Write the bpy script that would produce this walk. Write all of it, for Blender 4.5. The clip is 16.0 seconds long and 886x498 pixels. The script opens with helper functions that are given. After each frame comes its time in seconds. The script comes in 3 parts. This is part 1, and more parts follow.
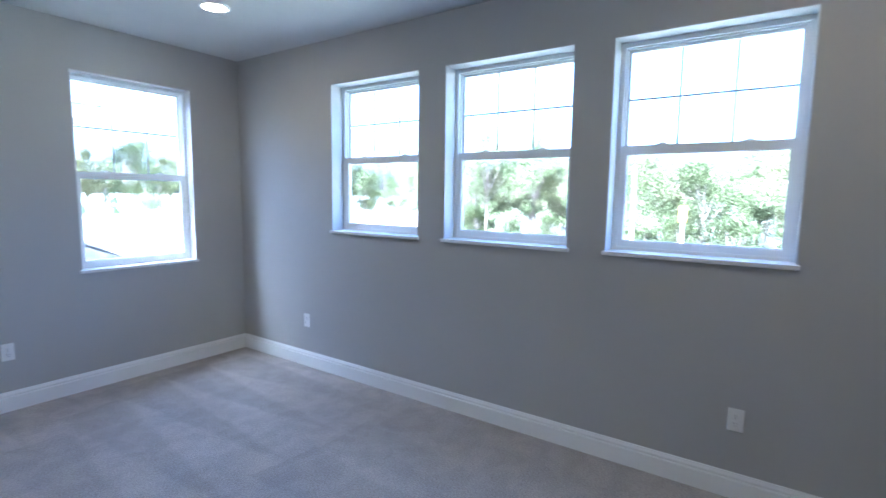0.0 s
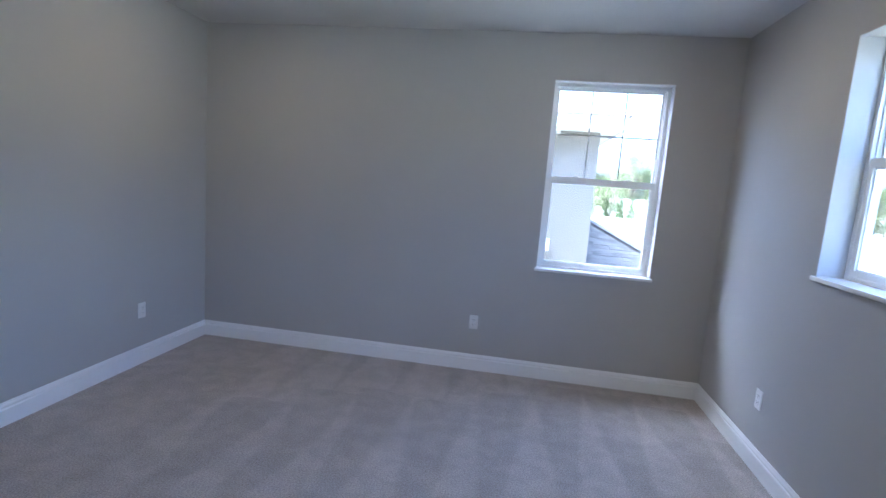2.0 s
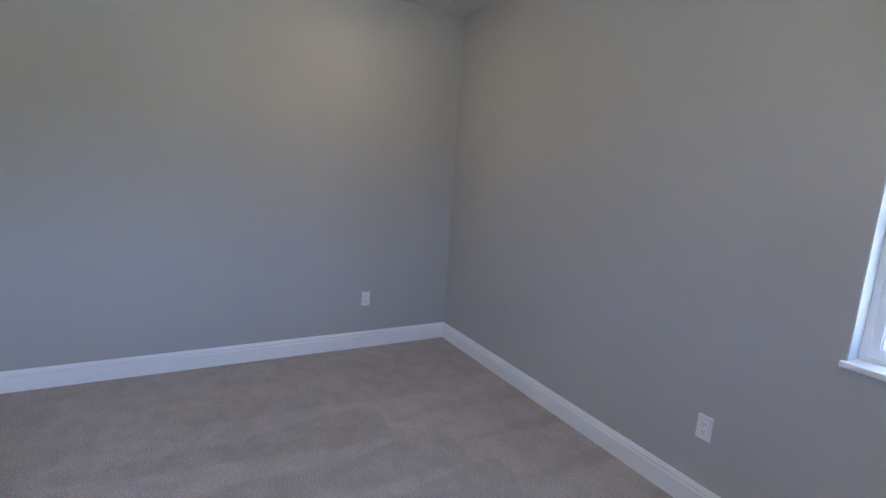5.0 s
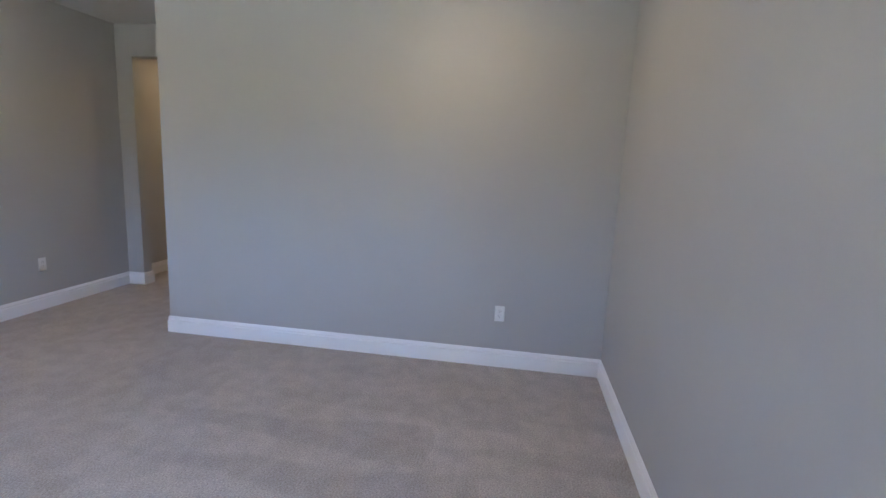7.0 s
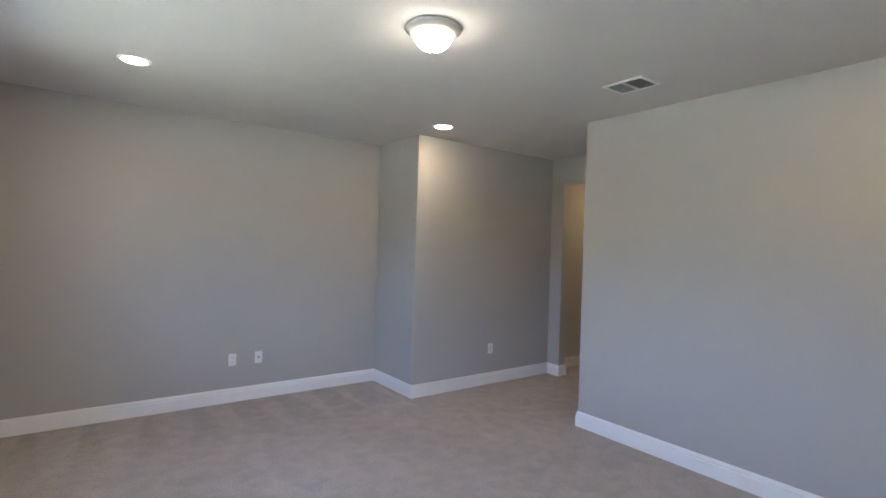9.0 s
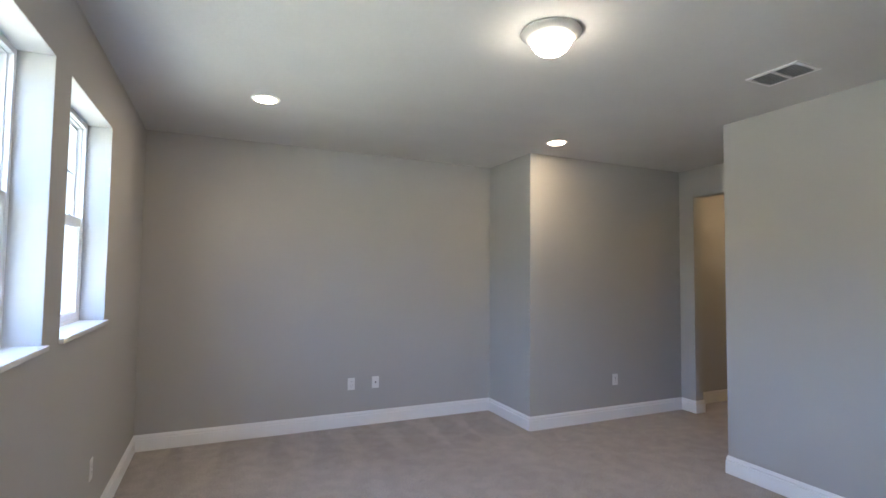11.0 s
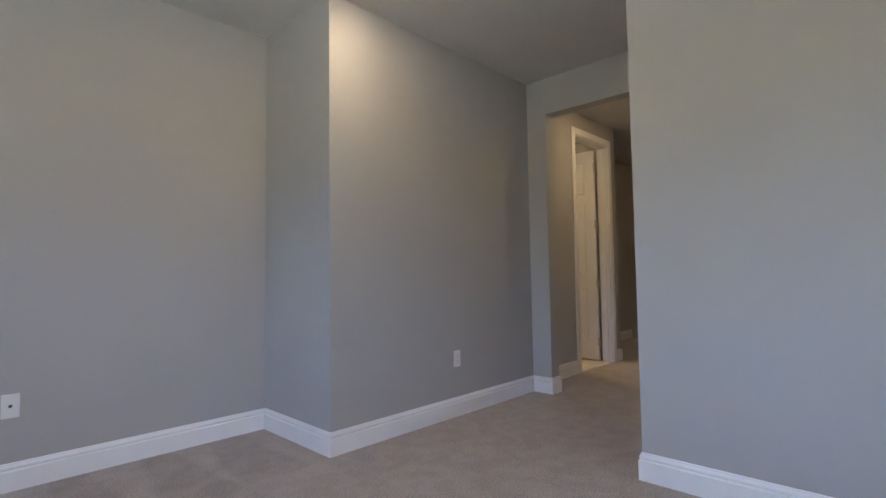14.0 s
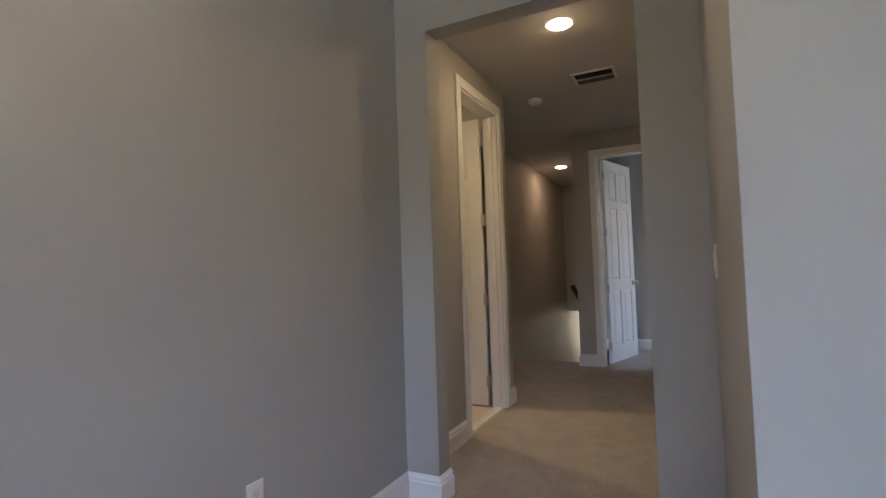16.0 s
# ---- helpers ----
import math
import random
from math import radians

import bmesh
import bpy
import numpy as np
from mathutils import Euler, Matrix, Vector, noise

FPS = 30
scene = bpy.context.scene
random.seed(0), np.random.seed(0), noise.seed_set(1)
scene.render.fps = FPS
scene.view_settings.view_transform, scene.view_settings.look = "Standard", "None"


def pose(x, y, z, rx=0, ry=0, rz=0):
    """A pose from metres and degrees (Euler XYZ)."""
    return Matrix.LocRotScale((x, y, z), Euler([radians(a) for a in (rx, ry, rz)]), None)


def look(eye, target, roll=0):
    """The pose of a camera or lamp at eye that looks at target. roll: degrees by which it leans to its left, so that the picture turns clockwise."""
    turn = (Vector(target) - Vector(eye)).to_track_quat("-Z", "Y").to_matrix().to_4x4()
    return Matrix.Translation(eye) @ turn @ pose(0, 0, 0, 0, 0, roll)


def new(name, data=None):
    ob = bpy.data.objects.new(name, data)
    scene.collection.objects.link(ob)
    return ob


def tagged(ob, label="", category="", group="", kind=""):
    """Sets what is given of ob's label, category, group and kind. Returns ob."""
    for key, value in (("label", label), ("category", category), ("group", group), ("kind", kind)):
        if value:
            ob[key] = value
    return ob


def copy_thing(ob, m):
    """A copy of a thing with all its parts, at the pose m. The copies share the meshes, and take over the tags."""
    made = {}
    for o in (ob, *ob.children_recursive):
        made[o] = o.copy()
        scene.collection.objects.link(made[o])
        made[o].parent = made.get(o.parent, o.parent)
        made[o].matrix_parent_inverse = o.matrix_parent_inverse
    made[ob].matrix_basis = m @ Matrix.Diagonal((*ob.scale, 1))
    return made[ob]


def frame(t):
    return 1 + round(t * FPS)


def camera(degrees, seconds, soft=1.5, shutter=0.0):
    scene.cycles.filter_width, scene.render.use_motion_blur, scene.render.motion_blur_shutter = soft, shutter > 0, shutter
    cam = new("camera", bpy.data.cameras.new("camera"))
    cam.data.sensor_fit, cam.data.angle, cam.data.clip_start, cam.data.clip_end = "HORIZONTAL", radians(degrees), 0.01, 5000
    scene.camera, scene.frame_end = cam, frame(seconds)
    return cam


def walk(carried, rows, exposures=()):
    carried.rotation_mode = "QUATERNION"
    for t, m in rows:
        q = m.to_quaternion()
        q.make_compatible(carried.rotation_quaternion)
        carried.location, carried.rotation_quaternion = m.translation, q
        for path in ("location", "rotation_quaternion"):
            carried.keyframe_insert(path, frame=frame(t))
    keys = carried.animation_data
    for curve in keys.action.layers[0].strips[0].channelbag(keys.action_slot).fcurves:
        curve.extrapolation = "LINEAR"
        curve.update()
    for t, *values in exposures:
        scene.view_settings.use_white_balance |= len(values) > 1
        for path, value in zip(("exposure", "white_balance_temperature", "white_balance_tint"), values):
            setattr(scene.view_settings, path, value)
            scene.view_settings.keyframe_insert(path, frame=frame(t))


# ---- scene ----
cam = camera(84.3, 16.0, shutter=0.14)


PATH = [
    (0, (-2.804, -4.295, 1.528), (-1.166, -3.169, 1.308), 0.8),
    (0.5, (-2.461, -4.234, 1.523), (-1.371, -2.571, 1.308), 2.3),
    (1, (-2.131, -4.179, 1.513), (-1.564, -2.274, 1.291), 3.3),
    (1.5, (-1.757, -4.12, 1.534), (-1.681, -2.137, 1.291), 4.0),
    (2, (-1.504, -3.98, 1.553), (-1.804, -2.021, 1.282), 4.4),
    (2.5, (-1.238, -3.789, 1.525), (-1.853, -1.906, 1.25), 4.6),
    (3, (-0.951, -3.534, 1.546), (-1.903, -1.8, 1.25), 4.5),
    (3.5, (-0.763, -3.209, 1.543), (-1.992, -1.663, 1.228), 4.5),
    (4, (-0.612, -2.826, 1.526), (-2.06, -1.484, 1.208), 4.4),
    (4.2, (-0.592, -2.68, 1.536), (-2.107, -1.418, 1.207), 4.1),
    (6.3, (-0.602, -1.126, 1.474), (-2.563, -0.893, 1.162), 3.5),
    (6.5, (-0.683, -0.942, 1.463), (-2.657, -0.886, 1.148), 3.1),
    (7, (-0.746, -0.683, 1.495), (-2.695, -0.971, 1.149), 2.8),
    (7.5, (-0.682, -0.553, 1.528), (-2.513, -1.278, 1.175), 2.8),
    (8, (-0.718, -0.57, 1.555), (-2.338, -1.689, 1.205), 2.5),
    (8.5, (-0.669, -0.636, 1.598), (-2.072, -2.046, 1.396), 2.1),
    (9, (-0.624, -0.668, 1.582), (-1.814, -2.275, 1.573), 1.8),
    (9.5, (-0.617, -0.668, 1.604), (-1.605, -2.405, 1.69), 1.6),
    (9.7, (-0.618, -0.665, 1.638), (-1.528, -2.444, 1.723), 1.6),
    (11.8, (-0.701, -1.112, 1.376), (-1.514, -2.936, 1.474), 0.6),
    (12, (-0.813, -1.195, 1.325), (-1.659, -3.005, 1.417), 0.5),
    (12.5, (-1.083, -1.447, 1.134), (-1.976, -3.233, 1.246), 0.2),
    (13, (-1.309, -1.765, 1.047), (-2.258, -3.523, 1.153), -0.1),
    (13.5, (-1.536, -2.108, 1.037), (-2.82, -3.638, 1.133), -0.4),
    (14, (-1.81, -2.452, 1.031), (-3.25, -3.836, 1.136), -0.9),
    (14.5, (-2.092, -2.805, 1.055), (-3.644, -4.062, 1.158), -1.1),
    (15, (-2.47, -3.097, 1.12), (-4.109, -4.239, 1.209), -1.4),
    (15.5, (-2.874, -3.336, 1.144), (-4.589, -4.359, 1.233), -1.8),
    (16, (-3.281, -3.555, 1.166), (-5.067, -4.451, 1.256), -1.9),
]
# seconds, stops, kelvin, tint: the clip camera cools by the windows and warms in the passage
EXPOSURES = [(0, 4.66, 4400, 7), (2.5, 4.45, 4720, 11), (4.2, 4.5, 4950, 11), (7, 4.98, 5180, 11), (9.5, 5.0, 5400, 10), (13, 4.9, 5400, 10), (14.5, 5.04, 5450, 11), (16, 5.14, 5450, 10)]
walk(cam, [(t, look(eye, target, roll)) for t, eye, target, roll in PATH], exposures=EXPOSURES)

# ---- light ----
world = bpy.data.worlds.new("sky")
scene.world = world
world.use_nodes = True
wn = world.node_tree.nodes
sky = wn.new("ShaderNodeTexSky")
sky.sky_type = "NISHITA"
sky.sun_disc = False
sky.sun_elevation = radians(58)
sky.sun_rotation = radians(272)
sky.dust_density = 7.0
sky.air_density = 0.7
world.node_tree.links.new(sky.outputs[0], wn["Background"].inputs[0])
wn["Background"].inputs[1].default_value = 0.15
sun_data = bpy.data.lights.new("sun", "SUN")
sun_data.energy, sun_data.angle, sun_data.color = 4.0, radians(0.6), (1.0, 0.95, 0.88)
sun = new("sun", sun_data)
# the sun stands high in the west, so no direct beam enters the north and east windows
sun.matrix_world = look((-36, 1.5, 52), (0, 0, 0))

CAN_POWER = 5.5
DOME_POWER = 1.7


# ---- materials ----
def mat(name, color, rough=0.6, metal=0.0, var=0.06, scale=6.0, fine=120.0, bump=0.1, dist=0.002, spec=0.5, island=0.0):
    """Paint-like surface: colour varied at two scales, and a fine relief."""
    m = bpy.data.materials.new(name)
    m.use_nodes = True
    nt = m.node_tree
    n, l = nt.nodes, nt.links
    b = n["Principled BSDF"]
    b.inputs["Roughness"].default_value, b.inputs["Metallic"].default_value = rough, metal
    b.inputs["Specular IOR Level"].default_value = spec
    tc = n.new("ShaderNodeTexCoord")
    big, small = n.new("ShaderNodeTexNoise"), n.new("ShaderNodeTexNoise")
    big.inputs["Scale"].default_value, small.inputs["Scale"].default_value = scale, fine
    big.inputs["Detail"].default_value, small.inputs["Detail"].default_value = 4, 3
    for t in (big, small):
        l.new(tc.outputs["Object"], t.inputs["Vector"])
    mix = n.new("ShaderNodeMath")
    mix.operation = "MULTIPLY_ADD"
    l.new(small.outputs["Fac"], mix.inputs[0])
    mix.inputs[1].default_value = 0.5
    l.new(big.outputs["Fac"], mix.inputs[2])
    ramp = n.new("ShaderNodeMapRange")
    ramp.inputs["From Min"].default_value, ramp.inputs["From Max"].default_value = 0.45, 1.05
    ramp.inputs["To Min"].default_value, ramp.inputs["To Max"].default_value = 1 - var, 1 + var
    l.new(mix.outputs[0], ramp.inputs["Value"])
    hsv = n.new("ShaderNodeHueSaturation")
    hsv.inputs["Color"].default_value = (*color, 1)
    last = ramp.outputs["Result"]
    if island:
        rnd = n.new("ShaderNodeNewGeometry")
        add = n.new("ShaderNodeMath")
        add.operation = "MULTIPLY_ADD"
        l.new(rnd.outputs["Random Per Island"], add.inputs[0])
        add.inputs[1].default_value = island
        l.new(last, add.inputs[2])
        info, per = n.new("ShaderNodeObjectInfo"), n.new("ShaderNodeMath")
        per.operation = "MULTIPLY_ADD"
        l.new(info.outputs["Random"], per.inputs[0])
        per.inputs[1].default_value = island * 1.6
        l.new(add.outputs[0], per.inputs[2])
        last = per.outputs[0]
    l.new(last, hsv.inputs["Value"])
    l.new(hsv.outputs[0], b.inputs["Base Color"])
    bp = n.new("ShaderNodeBump")
    bp.inputs["Strength"].default_value, bp.inputs["Distance"].default_value = bump, dist
    l.new(small.outputs["Fac"], bp.inputs["Height"])
    l.new(bp.outputs[0], b.inputs["Normal"])
    return m


def glow(name, color, strength):
    m = bpy.data.materials.new(name)
    m.use_nodes = True
    b = m.node_tree.nodes["Principled BSDF"]
    b.inputs["Base Color"].default_value = (0.8, 0.8, 0.78, 1)
    b.inputs["Emission Color"].default_value = (*color, 1)
    b.inputs["Emission Strength"].default_value = strength
    return m


def clear_glass(name):
    m = bpy.data.materials.new(name)
    m.use_nodes = True
    n, l = m.node_tree.nodes, m.node_tree.links
    n.remove(n["Principled BSDF"])
    tr, gl, mx, lw, po, sc = (n.new("ShaderNode" + k) for k in ("BsdfTransparent", "BsdfGlossy", "MixShader", "LayerWeight", "Math", "Math"))
    tr.inputs[0].default_value = (0.93, 0.95, 0.95, 1)
    gl.inputs["Roughness"].default_value = 0.02
    # Schlick's curve of a thin pane
    po.operation, sc.operation = "POWER", "MULTIPLY_ADD"
    po.inputs[1].default_value, sc.inputs[1].default_value, sc.inputs[2].default_value = 5.0, 0.9, 0.03
    l.new(lw.outputs["Facing"], po.inputs[0])
    l.new(po.outputs[0], sc.inputs[0])
    l.new(sc.outputs[0], mx.inputs[0])
    l.new(tr.outputs[0], mx.inputs[1])
    l.new(gl.outputs[0], mx.inputs[2])
    l.new(mx.outputs[0], n["Material Output"].inputs[0])
    return m


def carpet_material():
    """Cut-pile carpet: tufts, and brushed streaks where the pile leans one way or the other."""
    m = mat("carpet_pile", (0.44, 0.407, 0.378), 0.95, var=0.05, scale=1.4, fine=260.0, bump=0.8, dist=0.006, spec=0.1)
    n, l = m.node_tree.nodes, m.node_tree.links
    hsv = n["Hue/Saturation/Value"] if "Hue/Saturation/Value" in n else [k for k in n if k.bl_idname == "ShaderNodeHueSaturation"][0]
    tc = [k for k in n if k.bl_idname == "ShaderNodeTexCoord"][0]
    def math_node(op, p, q=0.0):
        k = n.new("ShaderNodeMath")
        k.operation = op
        for i, x in enumerate((p, q)):
            if isinstance(x, (int, float)):
                k.inputs[i].default_value = x
            else:
                l.new(x, k.inputs[i])
        return k.outputs[0]

    def noise(scale, detail=2.0, distortion=0.0):
        k = n.new("ShaderNodeTexNoise")
        for key, value in (("Scale", scale), ("Detail", detail), ("Distortion", distortion)):
            k.inputs[key].default_value = value
        l.new(tc.outputs["Object"], k.inputs["Vector"])
        return k.outputs["Fac"]

    def spread(x, f0, f1, t0, t1):
        k = n.new("ShaderNodeMapRange")
        k.interpolation_type = "SMOOTHSTEP"
        for key, value in (("From Min", f0), ("From Max", f1), ("To Min", t0), ("To Max", t1)):
            k.inputs[key].default_value = value
        l.new(x, k.inputs["Value"])
        return k.outputs[0]

    tuft = n.new("ShaderNodeTexNoise")
    tuft.inputs["Scale"].default_value, tuft.inputs["Detail"].default_value = 120, 6
    l.new(tc.outputs["Object"], tuft.inputs["Vector"])
    # vacuum strokes: long tapering wedges of pile brushed to and fro, each lane begun at a place of its own
    sep = n.new("ShaderNodeSeparateXYZ")
    l.new(tc.outputs["Object"], sep.inputs[0])
    wob = noise(0.9, 3.0)
    lane_x = math_node("ADD", math_node("MULTIPLY", sep.outputs["X"], 2.5), math_node("MULTIPLY", wob, 0.6))
    cell = n.new("ShaderNodeTexWhiteNoise")
    cell.noise_dimensions = "1D"
    l.new(math_node("FLOOR", lane_x), cell.inputs["W"])
    lane_y = math_node("ADD", math_node("MULTIPLY", sep.outputs["Y"], 0.52), math_node("MULTIPLY", cell.outputs["Value"], 0.55))
    lane_y = math_node("FRACT", math_node("ADD", lane_y, math_node("MULTIPLY", noise(2.2, 2.0), 0.10)))
    across = math_node("MULTIPLY", math_node("ABSOLUTE", math_node("SUBTRACT", math_node("FRACT", lane_x), 0.5)), 2.0)
    wedge = math_node("SUBTRACT", across, lane_y)
    stroke = spread(wedge, -0.13, 0.13, -0.5, 0.5)
    reach = spread(noise(0.55, 1.0), 0.36, 0.62, 0.10, 0.15)
    # fresh strokes in the north half and along the south wall, trodden out between
    north = spread(sep.outputs["Y"], -3.2, -1.9, 0.15, 1.0)
    south = spread(sep.outputs["Y"], -5.0, -4.6, 0.75, 0.0)
    inside = spread(sep.outputs["X"], -3.7, -3.2, 0.25, 1.0)
    fresh = math_node("MULTIPLY", math_node("ADD", north, south), inside)
    lanes = math_node("ADD", math_node("MULTIPLY", stroke, math_node("MULTIPLY", reach, fresh)), 1.0)
    # footsteps and scuffs in the nap
    worn = spread(noise(8.0, 8.0, 0.4), 0.34, 0.66, 0.94, 1.06)
    broad = spread(noise(1.1, 2.0, 0.5), 0.35, 0.65, 0.97, 1.03)
    swept = spread(math_node("ADD", sep.outputs["Y"], math_node("MULTIPLY", noise(1.3, 3.0), 0.12)), -1.68, -1.58, 0.965, 1.02)
    lay = math_node("MULTIPLY", math_node("MULTIPLY", lanes, worn), math_node("MULTIPLY", broad, swept))
    b = n.new("ShaderNodeMapRange")
    b.inputs["From Min"].default_value, b.inputs["From Max"].default_value = 0.3, 0.7
    b.inputs["To Min"].default_value, b.inputs["To Max"].default_value = 0.70, 1.30
    l.new(tuft.outputs["Fac"], b.inputs["Value"])
    p, q = n.new("ShaderNodeMath"), n.new("ShaderNodeMath")
    p.operation = q.operation = "MULTIPLY"
    l.new(lay, p.inputs[0])
    l.new(b.outputs[0], p.inputs[1])
    l.new(p.outputs[0], q.inputs[0])
    l.new(hsv.inputs["Value"].links[0].from_socket, q.inputs[1])
    l.new(q.outputs[0], hsv.inputs["Value"])
    return m


M_WALL = mat("greige_wall_paint", (0.450, 0.443, 0.422), 0.75, var=0.025, scale=1.5, fine=180, bump=0.12, dist=0.0015, spec=0.3)
M_CEIL = mat("flat_ceiling_paint", (0.62, 0.61, 0.585), 0.9, var=0.03, scale=3, fine=38, bump=0.3, dist=0.004, spec=0.2)
M_TRIM = mat("white_trim_paint", (0.84, 0.84, 0.83), 0.35, var=0.02, scale=4, fine=60, bump=0.04, dist=0.001)
M_VINYL = mat("white_vinyl", (0.84, 0.85, 0.85), 0.3, var=0.02, scale=5, fine=90, bump=0.02, dist=0.001)
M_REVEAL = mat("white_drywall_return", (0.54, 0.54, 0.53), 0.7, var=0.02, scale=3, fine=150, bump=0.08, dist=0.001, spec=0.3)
M_MUNTIN = mat("grille_bar", (0.42, 0.42, 0.42), 0.4, var=0.02)
M_SILL = mat("white_sill_stone", (0.78, 0.78, 0.77), 0.25, var=0.05, scale=9, fine=40, bump=0.02, dist=0.001)
M_PLATE = mat("white_plastic", (0.80, 0.80, 0.78), 0.3, var=0.01, bump=0.0)
M_SLOT = mat("dark_slot", (0.03, 0.03, 0.03), 0.6, var=0.05)
M_NICKEL = mat("satin_nickel", (0.50, 0.47, 0.43), 0.42, metal=0.6, var=0.05, bump=0.02)
M_PEWTER = mat("painted_metal_ring", (0.48, 0.47, 0.44), 0.5, metal=0.1, var=0.04, bump=0.02)
M_DOOR = mat("white_door_paint", (0.78, 0.78, 0.76), 0.4, var=0.02, scale=5, fine=70, bump=0.05, dist=0.001)
M_VENTBACK = mat("grey_duct", (0.20, 0.20, 0.19), 0.7, var=0.1)
M_VENTSLAT = mat("shaded_brown_slat", (0.11, 0.08, 0.075), 0.6, var=0.05)
M_DARK = mat("dark_duct", (0.02, 0.02, 0.02), 0.8, var=0.1)
M_RAIL = mat("dark_stained_wood", (0.05, 0.03, 0.02), 0.4, var=0.2, scale=12)
M_TILE = mat("cream_floor_tile", (0.55, 0.49, 0.40), 0.4, var=0.08, scale=7)
M_CARPET = carpet_material()
M_GLASS = clear_glass("window_glass")
M_CAN = glow("led_lens", (1.0, 0.69, 0.38), CAN_POWER)
M_HALLCAN = glow("hall_led_lens", (1.0, 0.63, 0.28), CAN_POWER * 1.05)
M_BATHCAN = glow("bath_led_lens", (1.0, 0.64, 0.30), CAN_POWER * 2.4)
M_STAIRCAN = glow("stair_led_lens", (1.0, 0.58, 0.29), CAN_POWER * 0.6)
# added fill glow below the stairs, not a known lamp
M_LOWER = glow("lower_fill_bowl", (1.0, 0.78, 0.50), CAN_POWER * 0.40)
M_DOME = glow("frosted_glass_bowl", (1.0, 0.80, 0.55), DOME_POWER)
M_STUCCO = mat("pale_stucco", (0.235, 0.213, 0.182), 0.9, var=0.05, scale=1.2, fine=45, bump=0.7, dist=0.01, spec=0.2)
M_EXTTRIM = mat("white_exterior_trim", (0.70, 0.67, 0.60), 0.6, var=0.03, scale=5)
M_BLIND = mat("teal_shaded_blind", (0.31, 0.37, 0.34), 0.6, var=0.05, scale=8)
M_DIM = mat("dim_room", (0.21, 0.26, 0.25), 0.8, var=0.1)
M_SHINGLE = mat("slate_grey_shingle", (0.055, 0.050, 0.042), 0.9, var=0.35, scale=6, fine=110, bump=0.6, dist=0.005, island=0.75)
M_GROUND = mat("dry_grass_and_sand", (0.165, 0.158, 0.115), 0.95, var=0.25, scale=0.08, fine=3.0, bump=0.3, dist=0.05)
M_ROAD = mat("asphalt", (0.06, 0.06, 0.06), 0.9, var=0.15, scale=0.5, fine=30)
M_LEAF = mat("broad_leaf", (0.062, 0.069, 0.030), 0.9, var=0.25, scale=0.25, fine=3, bump=0.0, spec=0.1, island=0.35)
M_RUST = mat("browning_leaf", (0.088, 0.086, 0.042), 0.9, var=0.25, scale=0.3, fine=3, bump=0.0, spec=0.1, island=0.35)
M_NEEDLE = mat("cypress_leaf", (0.055, 0.072, 0.026), 0.7, var=0.2, scale=1.2, fine=6, bump=0.0, island=0.6)
M_BARK = mat("grey_bark", (0.13, 0.10, 0.08), 0.9, var=0.2, scale=8, fine=40, bump=0.6, dist=0.01)
M_YELLOW = mat("yellow_sign", (0.75, 0.45, 0.03), 0.5, var=0.03)


# ---- mesh helpers ----
def add_box(bm, x0, x1, y0, y1, z0, z1, m=None):
    v = [bm.verts.new((x, y, z)) for z in (z0, z1) for y in (y0, y1) for x in (x0, x1)]
    for f in ((0, 2, 3, 1), (4, 5, 7, 6), (0, 1, 5, 4), (2, 6, 7, 3), (0, 4, 6, 2), (1, 3, 7, 5)):
        bm.faces.new([v[i] for i in f])
    if m is not None:
        bmesh.ops.transform(bm, matrix=m, verts=v)
    return v


def box(x0, x1, y0, y1, z0, z1, bevel=0.0, segments=2):
    bm = bmesh.new()
    add_box(bm, min(x0, x1), max(x0, x1), min(y0, y1), max(y0, y1), min(z0, z1), max(z0, z1))
    if bevel:
        bmesh.ops.bevel(bm, geom=bm.edges[:], offset=bevel, segments=segments, profile=0.5, affect="EDGES")
    return bm


def lathe(profile, steps=40):
    """Turns (radius, z) pairs round the z axis."""
    bm = bmesh.new()
    rings = []
    for r, z in profile:
        rings.append([bm.verts.new((r * math.cos(2 * math.pi * i / steps), r * math.sin(2 * math.pi * i / steps), z)) for i in range(steps)] if r > 1e-5 else [bm.verts.new((0, 0, z))])
    for a, b in zip(rings, rings[1:]):
        for i in range(steps):
            j = (i + 1) % steps
            if len(a) == 1 and len(b) == 1:
                continue
            if len(a) == 1:
                bm.faces.new((a[0], b[i], b[j]))
            elif len(b) == 1:
                bm.faces.new((a[i], b[0], a[j]))
            else:
                bm.faces.new((a[i], b[i], b[j], a[j]))
    return bm


def part(name, bm, material, parent=None, label="", smooth=False, kind=""):
    bmesh.ops.recalc_face_normals(bm, faces=bm.faces[:])
    me = bpy.data.meshes.new(name)
    bm.to_mesh(me)
    bm.free()
    me.materials.append(material)
    if smooth:
        for p in me.polygons:
            p.use_smooth = True
    ob = new(name, me)
    if parent is not None:
        ob.parent = parent
    return tagged(ob, label, kind=kind)


def thing(name, m, label, category, group="", kind=""):
    ob = new(name)
    ob.empty_display_size = 0.1
    ob.matrix_world = m
    return tagged(ob, label, category, group, kind)


def structure(name, bm, material, label, category):
    return tagged(part(name, bm, material), label, category, kind="structure")


